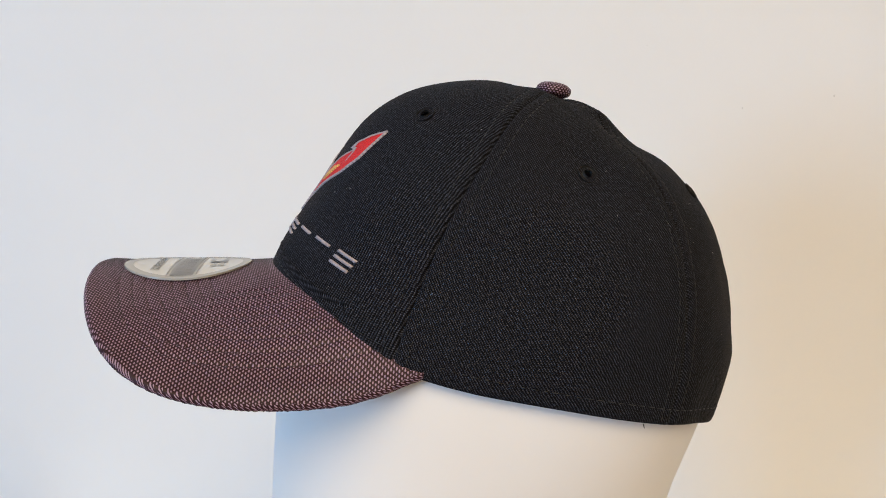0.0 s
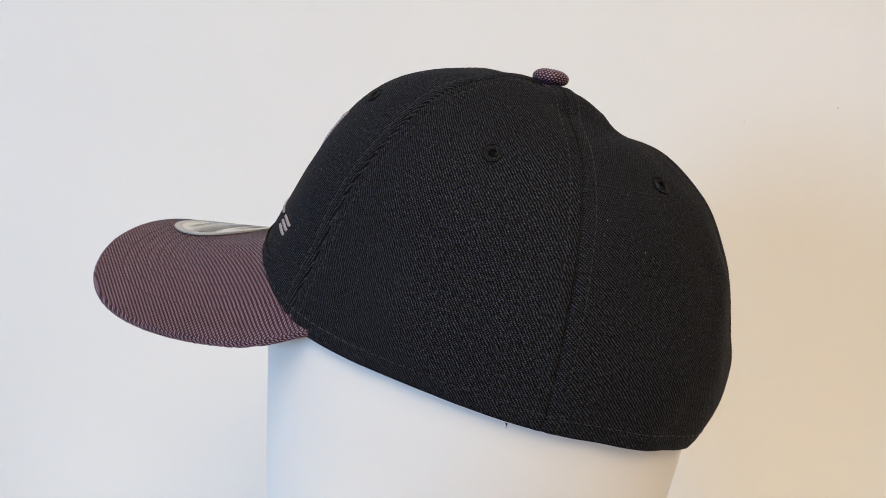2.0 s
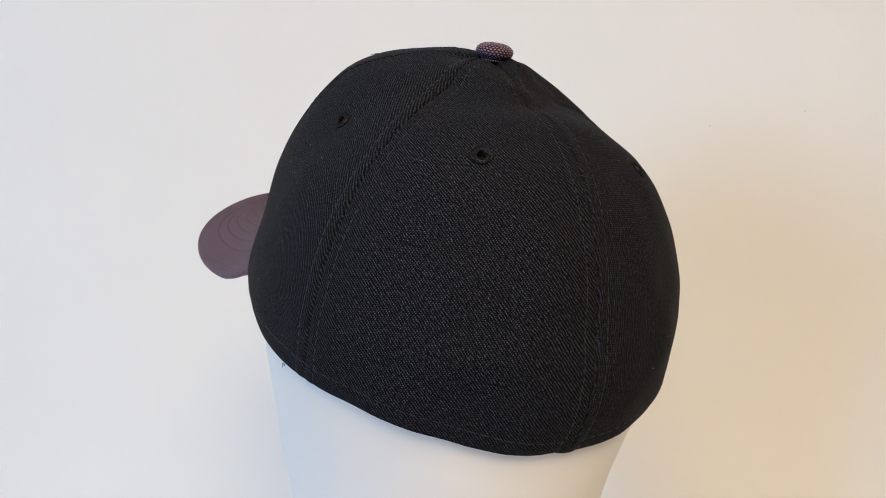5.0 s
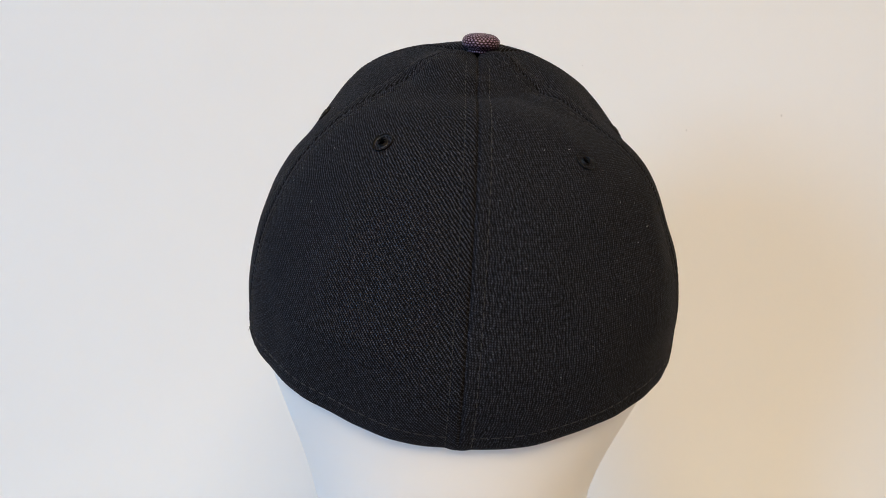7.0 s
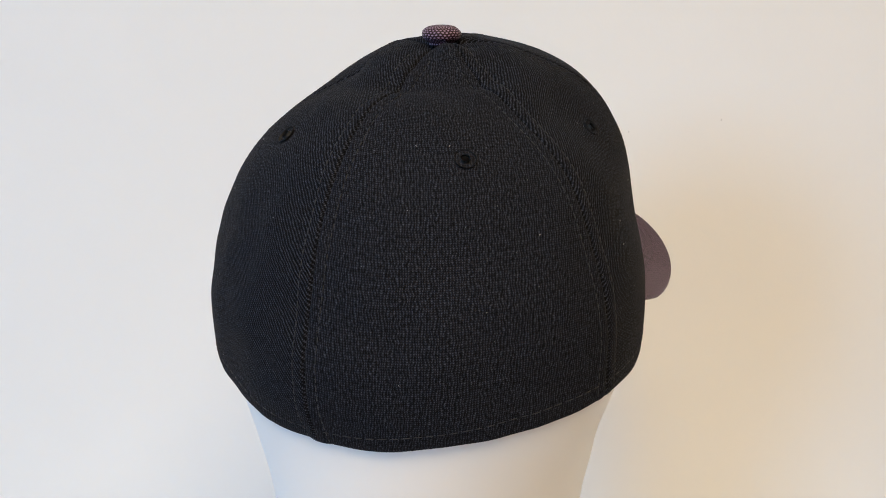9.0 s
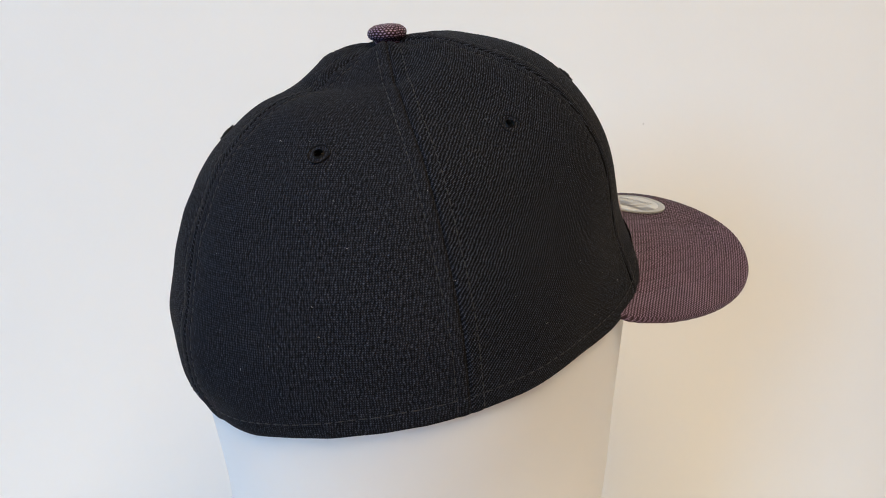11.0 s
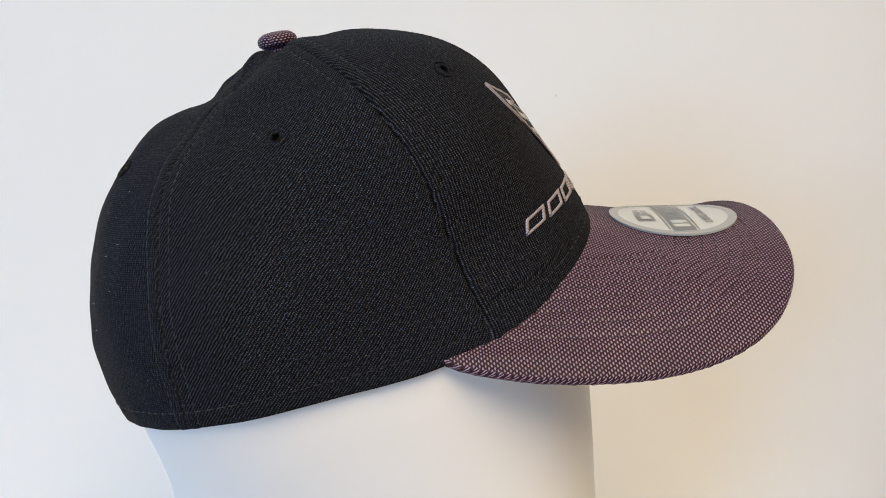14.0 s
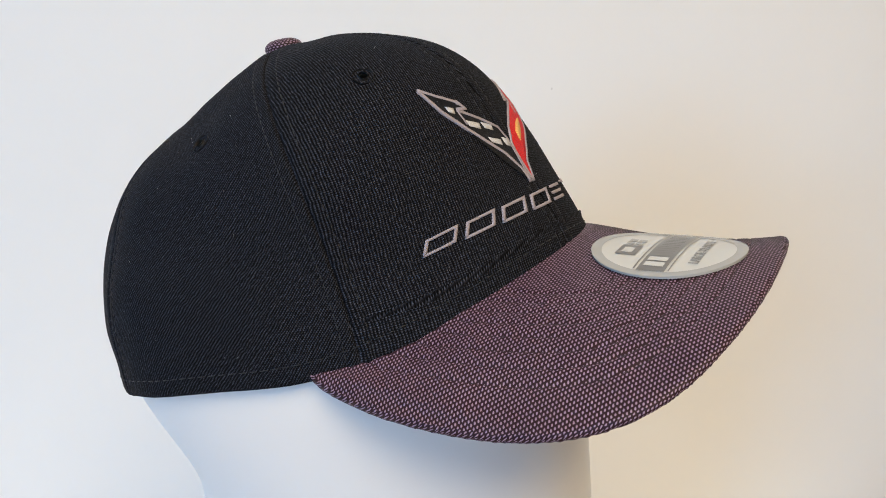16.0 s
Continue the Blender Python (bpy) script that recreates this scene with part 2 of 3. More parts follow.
RIM = [3.7, 13.2, 1.8, 4.6, 0.8, 0.6, -0.4, -0.7, -0.1, -0.5]       # mm: height of the rim, cos 0 to 6 and sin 1 to 3 of the way round
CAP_TURN = Matrix(((0.99733, 0.01354, 0.07174), (0.0, 0.98266, -0.18542), (-0.07301, 0.18492, 0.98004)))
CAP_OFF = Vector((0.016, -0.0411, 0.0))


def spline_second(x, y):
    n, h = len(x), np.diff(x)
    a, b = np.zeros((n, n)), np.zeros((n, y.shape[1]))
    a[0, 0] = a[-1, -1] = 1
    for i in range(1, n - 1):
        a[i, i - 1:i + 2] = h[i - 1], 2 * (h[i - 1] + h[i]), h[i]
        b[i] = 6 * ((y[i + 1] - y[i]) / h[i] - (y[i] - y[i - 1]) / h[i - 1])
    return np.linalg.solve(a, b)


BEND = spline_second(LIFTS, SHAPE)


def phi_in(phi, middle):
    """Way round from a middle, wrapped to half a turn either side."""
    return (phi - middle + math.pi) % (2 * math.pi) - math.pi


def crown_radius(phi, lift):
    lift = np.clip(lift, LIFTS[0], LIFTS[-1])
    i = np.clip(np.searchsorted(LIFTS, lift) - 1, 0, len(LIFTS) - 2)
    h = LIFTS[i + 1] - LIFTS[i]
    a = (LIFTS[i + 1] - lift) / h
    b = 1 - a
    c = a[..., None] * SHAPE[i] + b[..., None] * SHAPE[i + 1] + ((a**3 - a) * h * h / 6)[..., None] * BEND[i] + ((b**3 - b) * h * h / 6)[..., None] * BEND[i + 1]
    waves = np.stack([np.cos(k * phi) for k in range(6)] + [np.sin(k * phi) for k in (1, 2, 3)], -1)
    rear = np.clip(-np.cos(phi), 0, 1) * np.exp(-(((lift - 1.15) / 0.19) ** 2))
    flank = np.clip(np.cos(phi + 1.75), 0, 1) ** 2 * np.exp(-(((lift - 1.0) / 0.24) ** 2))
    pinch = sum(np.exp(-(((np.abs(phi_in(phi, a)) / 0.34) ** 2))) for a in (1.52, -1.56)) * np.exp(-(((lift - 0.76) / 0.26) ** 2))
    back = np.exp(-((phi_in(phi, 2.8) / 0.65) ** 2)) * np.exp(-(((lift - 0.45) / 0.28) ** 2))
    brow = np.exp(-((phi_in(phi, -0.24) / 0.3) ** 2)) * np.exp(-(((lift - 0.72) / 0.22) ** 2))
    step = np.exp(-((phi_in(phi, math.pi) / 0.7) ** 2)) * np.exp(-(((lift - 1.2) / 0.14) ** 2))
    hem = np.exp(-(((np.abs(phi_in(phi, 0)) - 0.5) / 0.38) ** 2)) * np.exp(-(((lift + 0.16) / 0.15) ** 2))
    band = np.clip(-np.cos(phi), 0, 1) * np.exp(-(((lift + 0.06) / 0.07) ** 2))
    nape = np.exp(-((phi_in(phi, math.pi) / 0.5) ** 2)) * np.exp(-(((lift - 0.95) / 0.2) ** 2))
    return (c * waves).sum(-1) - 0.0015 * rear + 0.0018 * flank - 0.0031 * pinch + 0.0016 * nape + 0.0011 * back + 0.0011 * brow - 0.0009 * step + 0.0012 * hem + 0.0007 * band


def crown_point(phi, lift, out=0.0):
    phi, lift = np.broadcast_arrays(np.asarray(phi, float), np.asarray(lift, float))
    r = crown_radius(phi, lift) + out
    way = np.stack([np.sin(phi) * np.cos(lift), np.cos(phi) * np.cos(lift), np.sin(lift)], -1)
    return CENTRE + r[..., None] * way


def rim_height(phi):
    return -0.0011 * np.exp(-((phi_in(phi, -2.7) / 0.45) ** 2)) + sum(c / 1000 * (np.cos(k * phi) if k < 7 else np.sin((k - 6) * phi)) for k, c in enumerate(RIM))


def lift_at(phi, z):
    phi, z = np.broadcast_arrays(np.asarray(phi, float), np.asarray(z, float))
    lo, hi = np.full(phi.shape, -0.6), np.full(phi.shape, 1.45)
    for _ in range(36):
        mid = (lo + hi) / 2
        low = crown_point(phi, mid)[..., 2] < z
        lo, hi = np.where(low, mid, lo), np.where(low, hi, mid)
    return (lo + hi) / 2


def seam(k, s):
    """Way round of seam k (0 front, then to the wearer's right) at share s of the height."""
    foot, top = ((0, 0), (47, 61), (114, 120), (180, 180), (-117, -121), (-50, -63))[k % 6]
    rise = s * s * (3 - 2 * s)
    return np.radians(foot + (top - foot) * rise) + (2 * math.pi if k >= 6 else 0)


TOP = radians(88.2)


def dress(phi, s, d):
    """Small relief of the cloth: seam grooves, puckers beside them, soft dents. d: metres to the nearest seam."""
    foot = np.clip(s / 0.04, 0.15, 1)
    groove = -0.0011 * foot * np.exp(-((d / 0.00055) ** 2)) + 0.0002 * np.exp(-(((d - 0.0028) / 0.0018) ** 2)) - 0.00015 * np.exp(-(((d - 0.0049) / 0.0006) ** 2))
    rear = np.clip(0.5 - 0.75 * np.cos(phi), 0, 1)
    near = np.exp(-((d / 0.007) ** 2))
    fold = (0.0011 * np.exp(-(((s - 0.855) / 0.022) ** 2)) - 0.0013 * np.exp(-(((s - 0.80) / 0.028) ** 2))) * near * rear
    valley = -0.0006 * np.exp(-(((s - 0.76) / 0.11) ** 2)) * np.exp(-((d / 0.0065) ** 2)) * rear
    return groove + fold + valley


def placed(bm):
    """Lay the cap's own frame onto the stand's axis."""
    bm.transform(CAP_TURN.to_4x4() @ Matrix.Translation(-CAP_OFF))
    return bm


EYELETS = [(29.2, 0.0984), (83.2, 0.0877), (145.8, 0.0856),
           (-149.8, 0.0876), (-89.2, 0.0877), (-32.0, 0.0993)]


def eyelet_spots():
    for deg, z in EYELETS:
        phi = radians(deg)
        lift = float(lift_at(phi, z))
        p = crown_point(phi, lift)
        a, b = crown_point(phi + 0.02, lift) - p, crown_point(phi, lift + 0.02) - p
        n = np.cross(a, b)
        yield Vector(p), Vector(n).normalized(), Vector(a).normalized()


SPOTS = list(eyelet_spots())


def wrinkle(p, phi, s):
    """Soft unevenness of worn cloth, stronger towards the rear and the top."""
    v = Vector(p)
    rear = 0.5 - 0.5 * math.cos(phi)
    return (noise.noise(v * 36) * 0.0007 * (1 + 1.1 * rear * rear) + noise.noise(v * 85 + Vector((7, 0, 0))) * 0.00028) * (0.35 + rear) * (0.4 + 0.6 * min(1, (1 - s) * 5))


def crown_panel(k, material, cap):
    across, up = 96, 150
    s = np.linspace(0, 1, up)[:, None] * np.ones((1, across))
    u = np.linspace(0, 1, across)
    # columns lie closer together beside the seams
    w = np.ones((up, 1)) * (0.35 * u + 0.65 * (0.5 - 0.5 * np.cos(math.pi * u)))[None, :]
    a, b = seam(k, s), seam(k + 1, s) if k < 5 else np.full_like(s, 2 * math.pi)
    if k == 3:
        a = np.full_like(s, math.pi)
        b = 2 * math.pi + seam(4, s)
    if k == 4:
        a, b = 2 * math.pi + seam(4, s), 2 * math.pi + seam(5, s)
    if k == 5:
        a, b = 2 * math.pi + seam(5, s), np.full_like(s, 2 * math.pi)
    phi = a + (b - a) * w
    under = 0.0045 * np.clip((np.cos(phi) - 0.56) / 0.34, 0, 1) ** 1.5
    low = lift_at(phi, rim_height(phi) - under)
    lift = low + (TOP - low) * s
    base = crown_point(phi, lift)
    flat = np.hypot(base[..., 0], base[..., 1])
    d = np.minimum(w, 1 - w) * (b - a) * flat
    out = dress(phi, s, d)
    # the rim's turned edge
    out = out - 0.0004 * np.exp(-((s * 0.14 / 0.0012) ** 2))
    pts = crown_point(phi, lift, out)
    pts = [[Vector(pts[i, j]) for j in range(across)] for i in range(up)]
    for i in range(up):
        for j in range(across):
            soft = min(1, d[i, j] / 0.004)
            way = (pts[i][j] - Vector(CENTRE)).normalized()
            pts[i][j] = pts[i][j] + way * wrinkle(base[i, j], phi[i, j], s[i, j]) * (0.35 + 0.65 * soft)
    mid = (a + b) / 2
    uvs = [[((phi[i, j] - mid[i, j]) * flat[i, j] + k * 0.31, s[i, j] * 0.15) for j in range(across)] for i in range(up)]

    def hole(i, j):
        p = (pts[i][j] + pts[i + 1][j] + pts[i][j + 1] + pts[i + 1][j + 1]) / 4
        return any((p - c).length < 0.0018 for c, _, _ in SPOTS)

    # hem: the cloth turns under and up inside
    hem = []
    for depth, rise in ((0.0018, 0.0), (0.0028, 0.003), (0.0034, 0.016)):
        ring = []
        for j in range(across):
            p = pts[0][j]
            inward = Vector((-p.x, -p.y, 0)).normalized()
            ring.append(p + inward * depth + Vector((0, 0, rise - 0.0006)))
        hem.append(ring)
    hem.reverse()
    hem_uv = [[(uvs[0][j][0], -0.004 * (3 - i)) for j in range(across)] for i in range(3)]
    bm = grid_bm(hem + pts, hem_uv + uvs, skip=lambda i, j: i >= 3 and hole(i - 3, j))
    return part("crown_panel", placed(bm), material, cap)


def tube(bm, line, radius, sides=5):
    rings = []
    for i, p in enumerate(line):
        ahead = (line[min(i + 1, len(line) - 1)] - line[max(i - 1, 0)]).normalized()
        x = ahead.orthogonal().normalized()
        y = ahead.cross(x)
        taper = 0.55 if i in (0, len(line) - 1) else 1.0
        rings.append([bm.verts.new(p + (x * math.cos(q) + y * math.sin(q)) * radius * taper) for q in (2 * math.pi * n / sides for n in range(sides))])
    for r0, r1 in zip(rings, rings[1:]):
        for n in range(sides):
            bm.faces.new((r0[n], r0[(n + 1) % sides], r1[(n + 1) % sides], r1[n]))
    bm.faces.new(rings[0][::-1])
    bm.faces.new(rings[-1])


def stitches(line, length=0.0024, gap=0.0011, radius=0.00022):
    """Short thread dashes laid along a line of points."""
    bm = bmesh.new()
    run, marks = [0.0], []
    for a, b in zip(line, line[1:]):
        run.append(run[-1] + (b - a).length)
    at = 0.0

    def spot(x):
        i = min(max(np.searchsorted(run, x) - 1, 0), len(line) - 2)
        f = (x - run[i]) / max(run[i + 1] - run[i], 1e-9)
        return line[i].lerp(line[i + 1], f)

    while at + length < run[-1]:
        ln = length * random.uniform(0.85, 1.1)
        tube(bm, [spot(at), spot(at + ln / 2), spot(min(at + ln, run[-1]))], radius, 4)
        at += ln + gap
    return bm


def seam_rows(cap):
    s = np.linspace(0.01, 0.93, 110)
    for k in range(6):
        phi = seam(k, s)
        low = lift_at(phi, rim_height(phi))
        lift = low + (TOP - low) * s
        p = crown_point(phi, lift)
        flat = np.maximum(np.hypot(p[:, 0], p[:, 1]), 0.012)
        for side in (-1, 1):
            ph = phi + side * 0.0047 / flat
            base, bed = crown_point(ph, lift), dress(ph, s, np.full(len(s), 0.0047))
            out = np.array([0.0001 + bed[i] + wrinkle(base[i], ph[i], s[i]) for i in range(len(s))])
            part("seam_stitching", placed(stitches([Vector(v) for v in crown_point(ph, lift, out)])), BLACK_THREAD, cap)
    phi = np.linspace(-math.pi, math.pi, 420)
    lift = lift_at(phi, rim_height(phi) + 0.0065)
    out = np.array([0.0001 + wrinkle(p, a, 0.05) for p, a in zip(crown_point(phi, lift), phi)])
    line = [Vector(v) for v in crown_point(phi, lift, out)]
    part("rim_stitching", placed(stitches(line, 0.003, 0.0013)), BLACK_THREAD, cap)


def eyelet(spot, cap):
    c, n, a = spot
    b = n.cross(a)
    rows, uvs = [], []
    for i in range(11):
        q = math.pi * i / 10
        rad = 0.0027 - 0.0011 * math.cos(q)
        rise = 0.00055 * math.sin(q) ** 0.8 - (0.0009 if i == 0 else 0.0005 if i == 10 else 0)
        row = []
        for j in range(60):
            g = 2 * math.pi * j / 60
            fuzz = 1 + 0.03 * math.sin(30 * g) * (i > 2) + 0.03 * noise.noise(Vector((math.cos(g) * 3, math.sin(g) * 3, i * 0.3)) + c * 100)
            row.append(c + (a * math.cos(g) + b * math.sin(g)) * rad * fuzz + n * (rise + 0.0001 * math.sin(30 * g)))
        rows.append(row)
        uvs.append([(j / 60 * 0.02, i * 0.0005) for j in range(60)])
    return part("eyelet", placed(grid_bm(rows, uvs, closed=True)), BLACK_THREAD, cap, "embroidered black ventilation eyelet")


# ---- visor ----
EDGE = (0.14509, -0.06714, 0.00324, 0.18299, -0.05184, -0.01457, -0.06922, 0.01654, -0.05532, -0.02045, 0.06364, -0.01096, 0.00985, -0.00374)
VISOR = (0.02958, -0.02554, 0.01104, -0.04392, 0.02121, -0.01549, -0.00364, -0.00209, -0.00855, -0.00271)


def visor_edge(t):
    q, e = t * t, EDGE
    own = np.array([t * (e[0] + e[1] * q + e[2] * q * q) + (1 - q) * e[11], e[3] + e[4] * q + e[5] * q**2 + e[6] * q**3 + (t - t**3) * e[12]])
    join = max(0.0, (abs(t) - 0.93) / 0.07) ** 2
    return own + (visor_root(t) - own) * join


def visor_z(x, y):
    u, q, v = (y - 0.1) * 10, (x * 10) ** 2, VISOR
    root = np.exp(-(((y - np.interp(x, ROOT_P[:, 0], ROOT_P[:, 1])) / 0.022) ** 2))
    corner = -0.0034 * np.exp(-(((x + 0.054) / 0.034) ** 2) - ((y - 0.168) / 0.038) ** 2)
    return corner + v[0] + 0.0018 * np.clip(np.abs(x) / 0.05, 0, 1) ** 2 - 0.06 * np.clip(x, -0.06, 0.06) * root + v[1] * u + v[2] * u * u + v[3] * q + v[4] * q * u + v[5] * q * q + v[6] * q * q * u + x * 10 * (v[7] + v[8] * u + v[9] * q)


ROOT_T = np.linspace(-1, 1, 161)
ROOT_P = crown_point(radians(59) * ROOT_T, lift_at(radians(59) * ROOT_T, rim_height(radians(59) * ROOT_T)), -0.0030)


def visor_root(t):
    return np.array([np.interp(t, ROOT_T, ROOT_P[:, 0]), np.interp(t, ROOT_T, ROOT_P[:, 1])])


ARC_X = np.linspace(-0.1, 0.1, 401)
ARC_U = np.r_[0, np.cumsum(np.hypot(np.diff(ARC_X), np.diff(visor_z(ARC_X, 0.125))))]
STITCH_ROWS = [0.0105 + 0.0048 * k for k in range(8)]


def visor(cap):
    n, m = 521, 236
    ts = np.linspace(-1, 1, n)
    a, c = np.array([visor_root(t) for t in ts]), np.array([visor_edge(t) for t in ts])
    w = np.linspace(0, 1, m)[:, None, None]
    c = c - (c - a) / np.linalg.norm(c - a, axis=1).clip(1e-4)[:, None] * np.minimum(0.0013, np.linalg.norm(c - a, axis=1) * 0.5)[:, None]
    flat = a[None] + (c - a)[None] * w
    rim2 = c[np.linspace(0, n - 1, n).astype(int)]
    some = rim2[::4]
    away = np.array([np.hypot(flat[i, :, None, 0] - some[None, :, 0], flat[i, :, None, 1] - some[None, :, 1]).min(1) for i in range(m)])
    sink = sum(np.exp(-(((away - r) / 0.0006) ** 2)) for r in STITCH_ROWS) * 0.0004
    inside = np.clip((w[..., 0] - 0.02) / 0.05, 0, 1)
    zs = visor_z(flat[..., 0], flat[..., 1]) - sink * inside
    us = np.interp(flat[..., 0], ARC_X, ARC_U)
    # the lilac floats lie a little lower than the plum threads round them
    rows = np.floor(flat[..., 1] / WEAVE_ROW)
    over = 1 - 2 * np.abs((us / WEAVE_PITCH + 0.5 * (rows % 2)) % 1 - 0.5)
    bar = 1 - 2 * np.abs((flat[..., 1] / WEAVE_ROW) % 1 - 0.5)
    zs = zs - 0.00028 * np.clip((over * bar - 0.2) / 0.35, 0, 1) * inside
    top = [[Vector((flat[i, j, 0], flat[i, j, 1], zs[i, j])) for j in range(n)] for i in range(m)]
    under = [[p - Vector((0, 0, 0.0028)) for p in row] for row in top]
    uvs = [[(us[i, j], flat[i, j, 1]) for j in range(n)] for i in range(m)]
    # rounded outer edge
    rim = []
    for q in (0.25, 0.5, 0.75):
        g = math.pi * q
        ring = []
        for j in range(n):
            p, r = top[-1][j], top[-2][j]
            outward = (p - r)
            outward.z = 0
            outward = outward.normalized() if outward.length > 1e-6 else Vector((0, 1, 0))
            ring.append(p + outward * 0.0014 * math.sin(g) + Vector((0, 0, -0.0014 * (1 - math.cos(g)))))
        rim.append(ring)
    rim_uv = [[(u + 0.0006 * k, v + 0.0012 * k) for u, v in uvs[-1]] for k in (1, 2, 3)]
    last_uv = [(u + 0.0024, v + 0.0048) for u, v in uvs[-1]]
    cloth = part("visor", placed(grid_bm(top + rim + [under[-1]], uvs + rim_uv + [last_uv])), WEAVE, cap, "curved visor in plum and lilac woven cloth")
    flip = [[Vector(p) for p in row] for row in under][::-1]
    part("underside", placed(grid_bm(flip, uvs[::-1])), UNDER, cloth, "dark cloth underside of the visor")
    # rows of stitching parallel to the outer edge
    tang = np.gradient(rim2, axis=0)
    tang /= np.linalg.norm(tang, axis=1)[:, None]
    inward = np.stack([tang[:, 1], -tang[:, 0]], -1)
    for gap in STITCH_ROWS:
        line = []
        for x, y in rim2 + inward * gap:
            front = np.interp(x, ROOT_P[:, 0], ROOT_P[:, 1])
            near = np.hypot(rim2[:, 0] - x, rim2[:, 1] - y).min()
            if ROOT_P[0, 0] + 0.002 < x < ROOT_P[-1, 0] - 0.002 and y > front + 0.002 and near > gap - 0.0004:
                line.append(Vector((x, y, visor_z(x, y) - 0.0006)))
        part("visor_stitching", placed(stitches(line, 0.0028, 0.0008, 0.00022)), PLUM_THREAD, cloth)
    return cloth


def top_button(cap):
    c = Vector((0.0012, 0.0008, 0.1186))
    rows, uvs = [], []
    prof = [(0.0, 0.0059), (0.0025, 0.0058), (0.005, 0.0054), (0.0066, 0.0046), (0.0076, 0.0036), (0.0079, 0.0024), (0.0076, 0.0011), (0.0066, 0.0002), (0.0052, -0.0004), (0.0048, -0.0024)]
    fine = []
    for (r0, z0), (r1, z1) in zip(prof, prof[1:]):
        fine += [(r0 + (r1 - r0) * k / 3, z0 + (z1 - z0) * k / 3) for k in range(3)]
    run = 0.0
    for i, (r, z) in enumerate(fine):
        r = max(r, 0.0001)
        if i:
            run += math.hypot(r - fine[i - 1][0], z - fine[i - 1][1])
        row = [c + Vector((math.cos(g) * r, math.sin(g) * r, z + 0.00012 * math.sin(9 * g))) for g in (2 * math.pi * j / 56 for j in range(56))]
        rows.append(row)
        uvs.append([(0.05 * j / 56, run) for j in range(56)])
    return part("top_button", placed(grid_bm(rows, uvs, closed=True)), WEAVE_FINE, cap, "round top button covered in plum weave")


# ---- embroidery on the front ----
ARC_PHI = np.radians(np.linspace(-60, 60, 241))
ARC_PTS = crown_point(ARC_PHI, lift_at(ARC_PHI, 0.040))
ARC_RUN = np.r_[0, np.cumsum(np.linalg.norm(np.diff(ARC_PTS, axis=0), axis=1))]
ARC_RUN -= ARC_RUN[120]


def on_front(x, z, out):
    """Places on the crown's front x metres round from its middle (to the wearer's right) at heights z."""
    phi = np.interp(x, ARC_RUN, ARC_PHI)
    lift = lift_at(phi, z)
    base = crown_point(phi, lift)
    soft = np.array([wrinkle(p, a, 0.5) for p, a in zip(base, phi)])
    return crown_point(phi, lift, out + soft)


def satin(outline, height=0.0007, step=0.0016):
    """A raised patch of thread over an outline in (x, z) metres, laid onto the front."""
    pts = []
    for (x0, z0), (x1, z1) in zip(outline, outline[1:] + outline[:1]):
        n = max(1, int(math.hypot(x1 - x0, z1 - z0) / step))
        pts += [(x0 + (x1 - x0) * k / n, z0 + (z1 - z0) * k / n) for k in range(n)]
    bm = bmesh.new()
    flat = [bm.verts.new((x, z, 0)) for x, z in pts]
    bm.faces.new(flat)
    bmesh.ops.triangulate(bm, faces=bm.faces[:])
    long = [e for e in bm.edges if e.calc_length() > step * 1.6]
    for _ in range(3):
        if not long:
            break
        bmesh.ops.subdivide_edges(bm, edges=long, cuts=1)
        bmesh.ops.triangulate(bm, faces=[f for f in bm.faces if len(f.verts) > 3])
        long = [e for e in bm.edges if e.calc_length() > step * 1.6]
    top = bm.faces[:]
    made = bmesh.ops.extrude_face_region(bm, geom=top)
    upper = [g for g in made["geom"] if isinstance(g, bmesh.types.BMVert)]
    up = set(upper)
    layer = bm.loops.layers.uv.new("UVMap")
    for f in bm.faces:
        for loop in f.loops:
            loop[layer].uv = (loop.vert.co.x, loop.vert.co.y)
    verts = bm.verts[:]
    rise = np.array([height * (1 + 0.25 * noise.noise(Vector((v.co.x * 900, v.co.y * 900, 0)))) if v in up else -0.0006 for v in verts])
    for v, p in zip(verts, on_front(np.array([v.co.x for v in verts]), np.array([v.co.y for v in verts]), rise)):
        v.co = p
    bmesh.ops.recalc_face_normals(bm, faces=bm.faces)
    return bm


def ribbon(line, width):
    """The outline of a band of some width along a line."""
    left, right = [], []
    for i, (x, z) in enumerate(line):
        x0, z0 = line[max(i - 1, 0)]
        x1, z1 = line[min(i + 1, len(line) - 1)]
        d = math.hypot(x1 - x0, z1 - z0)
        nx, nz = -(z1 - z0) / d * width / 2, (x1 - x0) / d * width / 2
        left.append((x + nx, z + nz))
        right.append((x - nx, z - nz))
    return left + right[::-1]


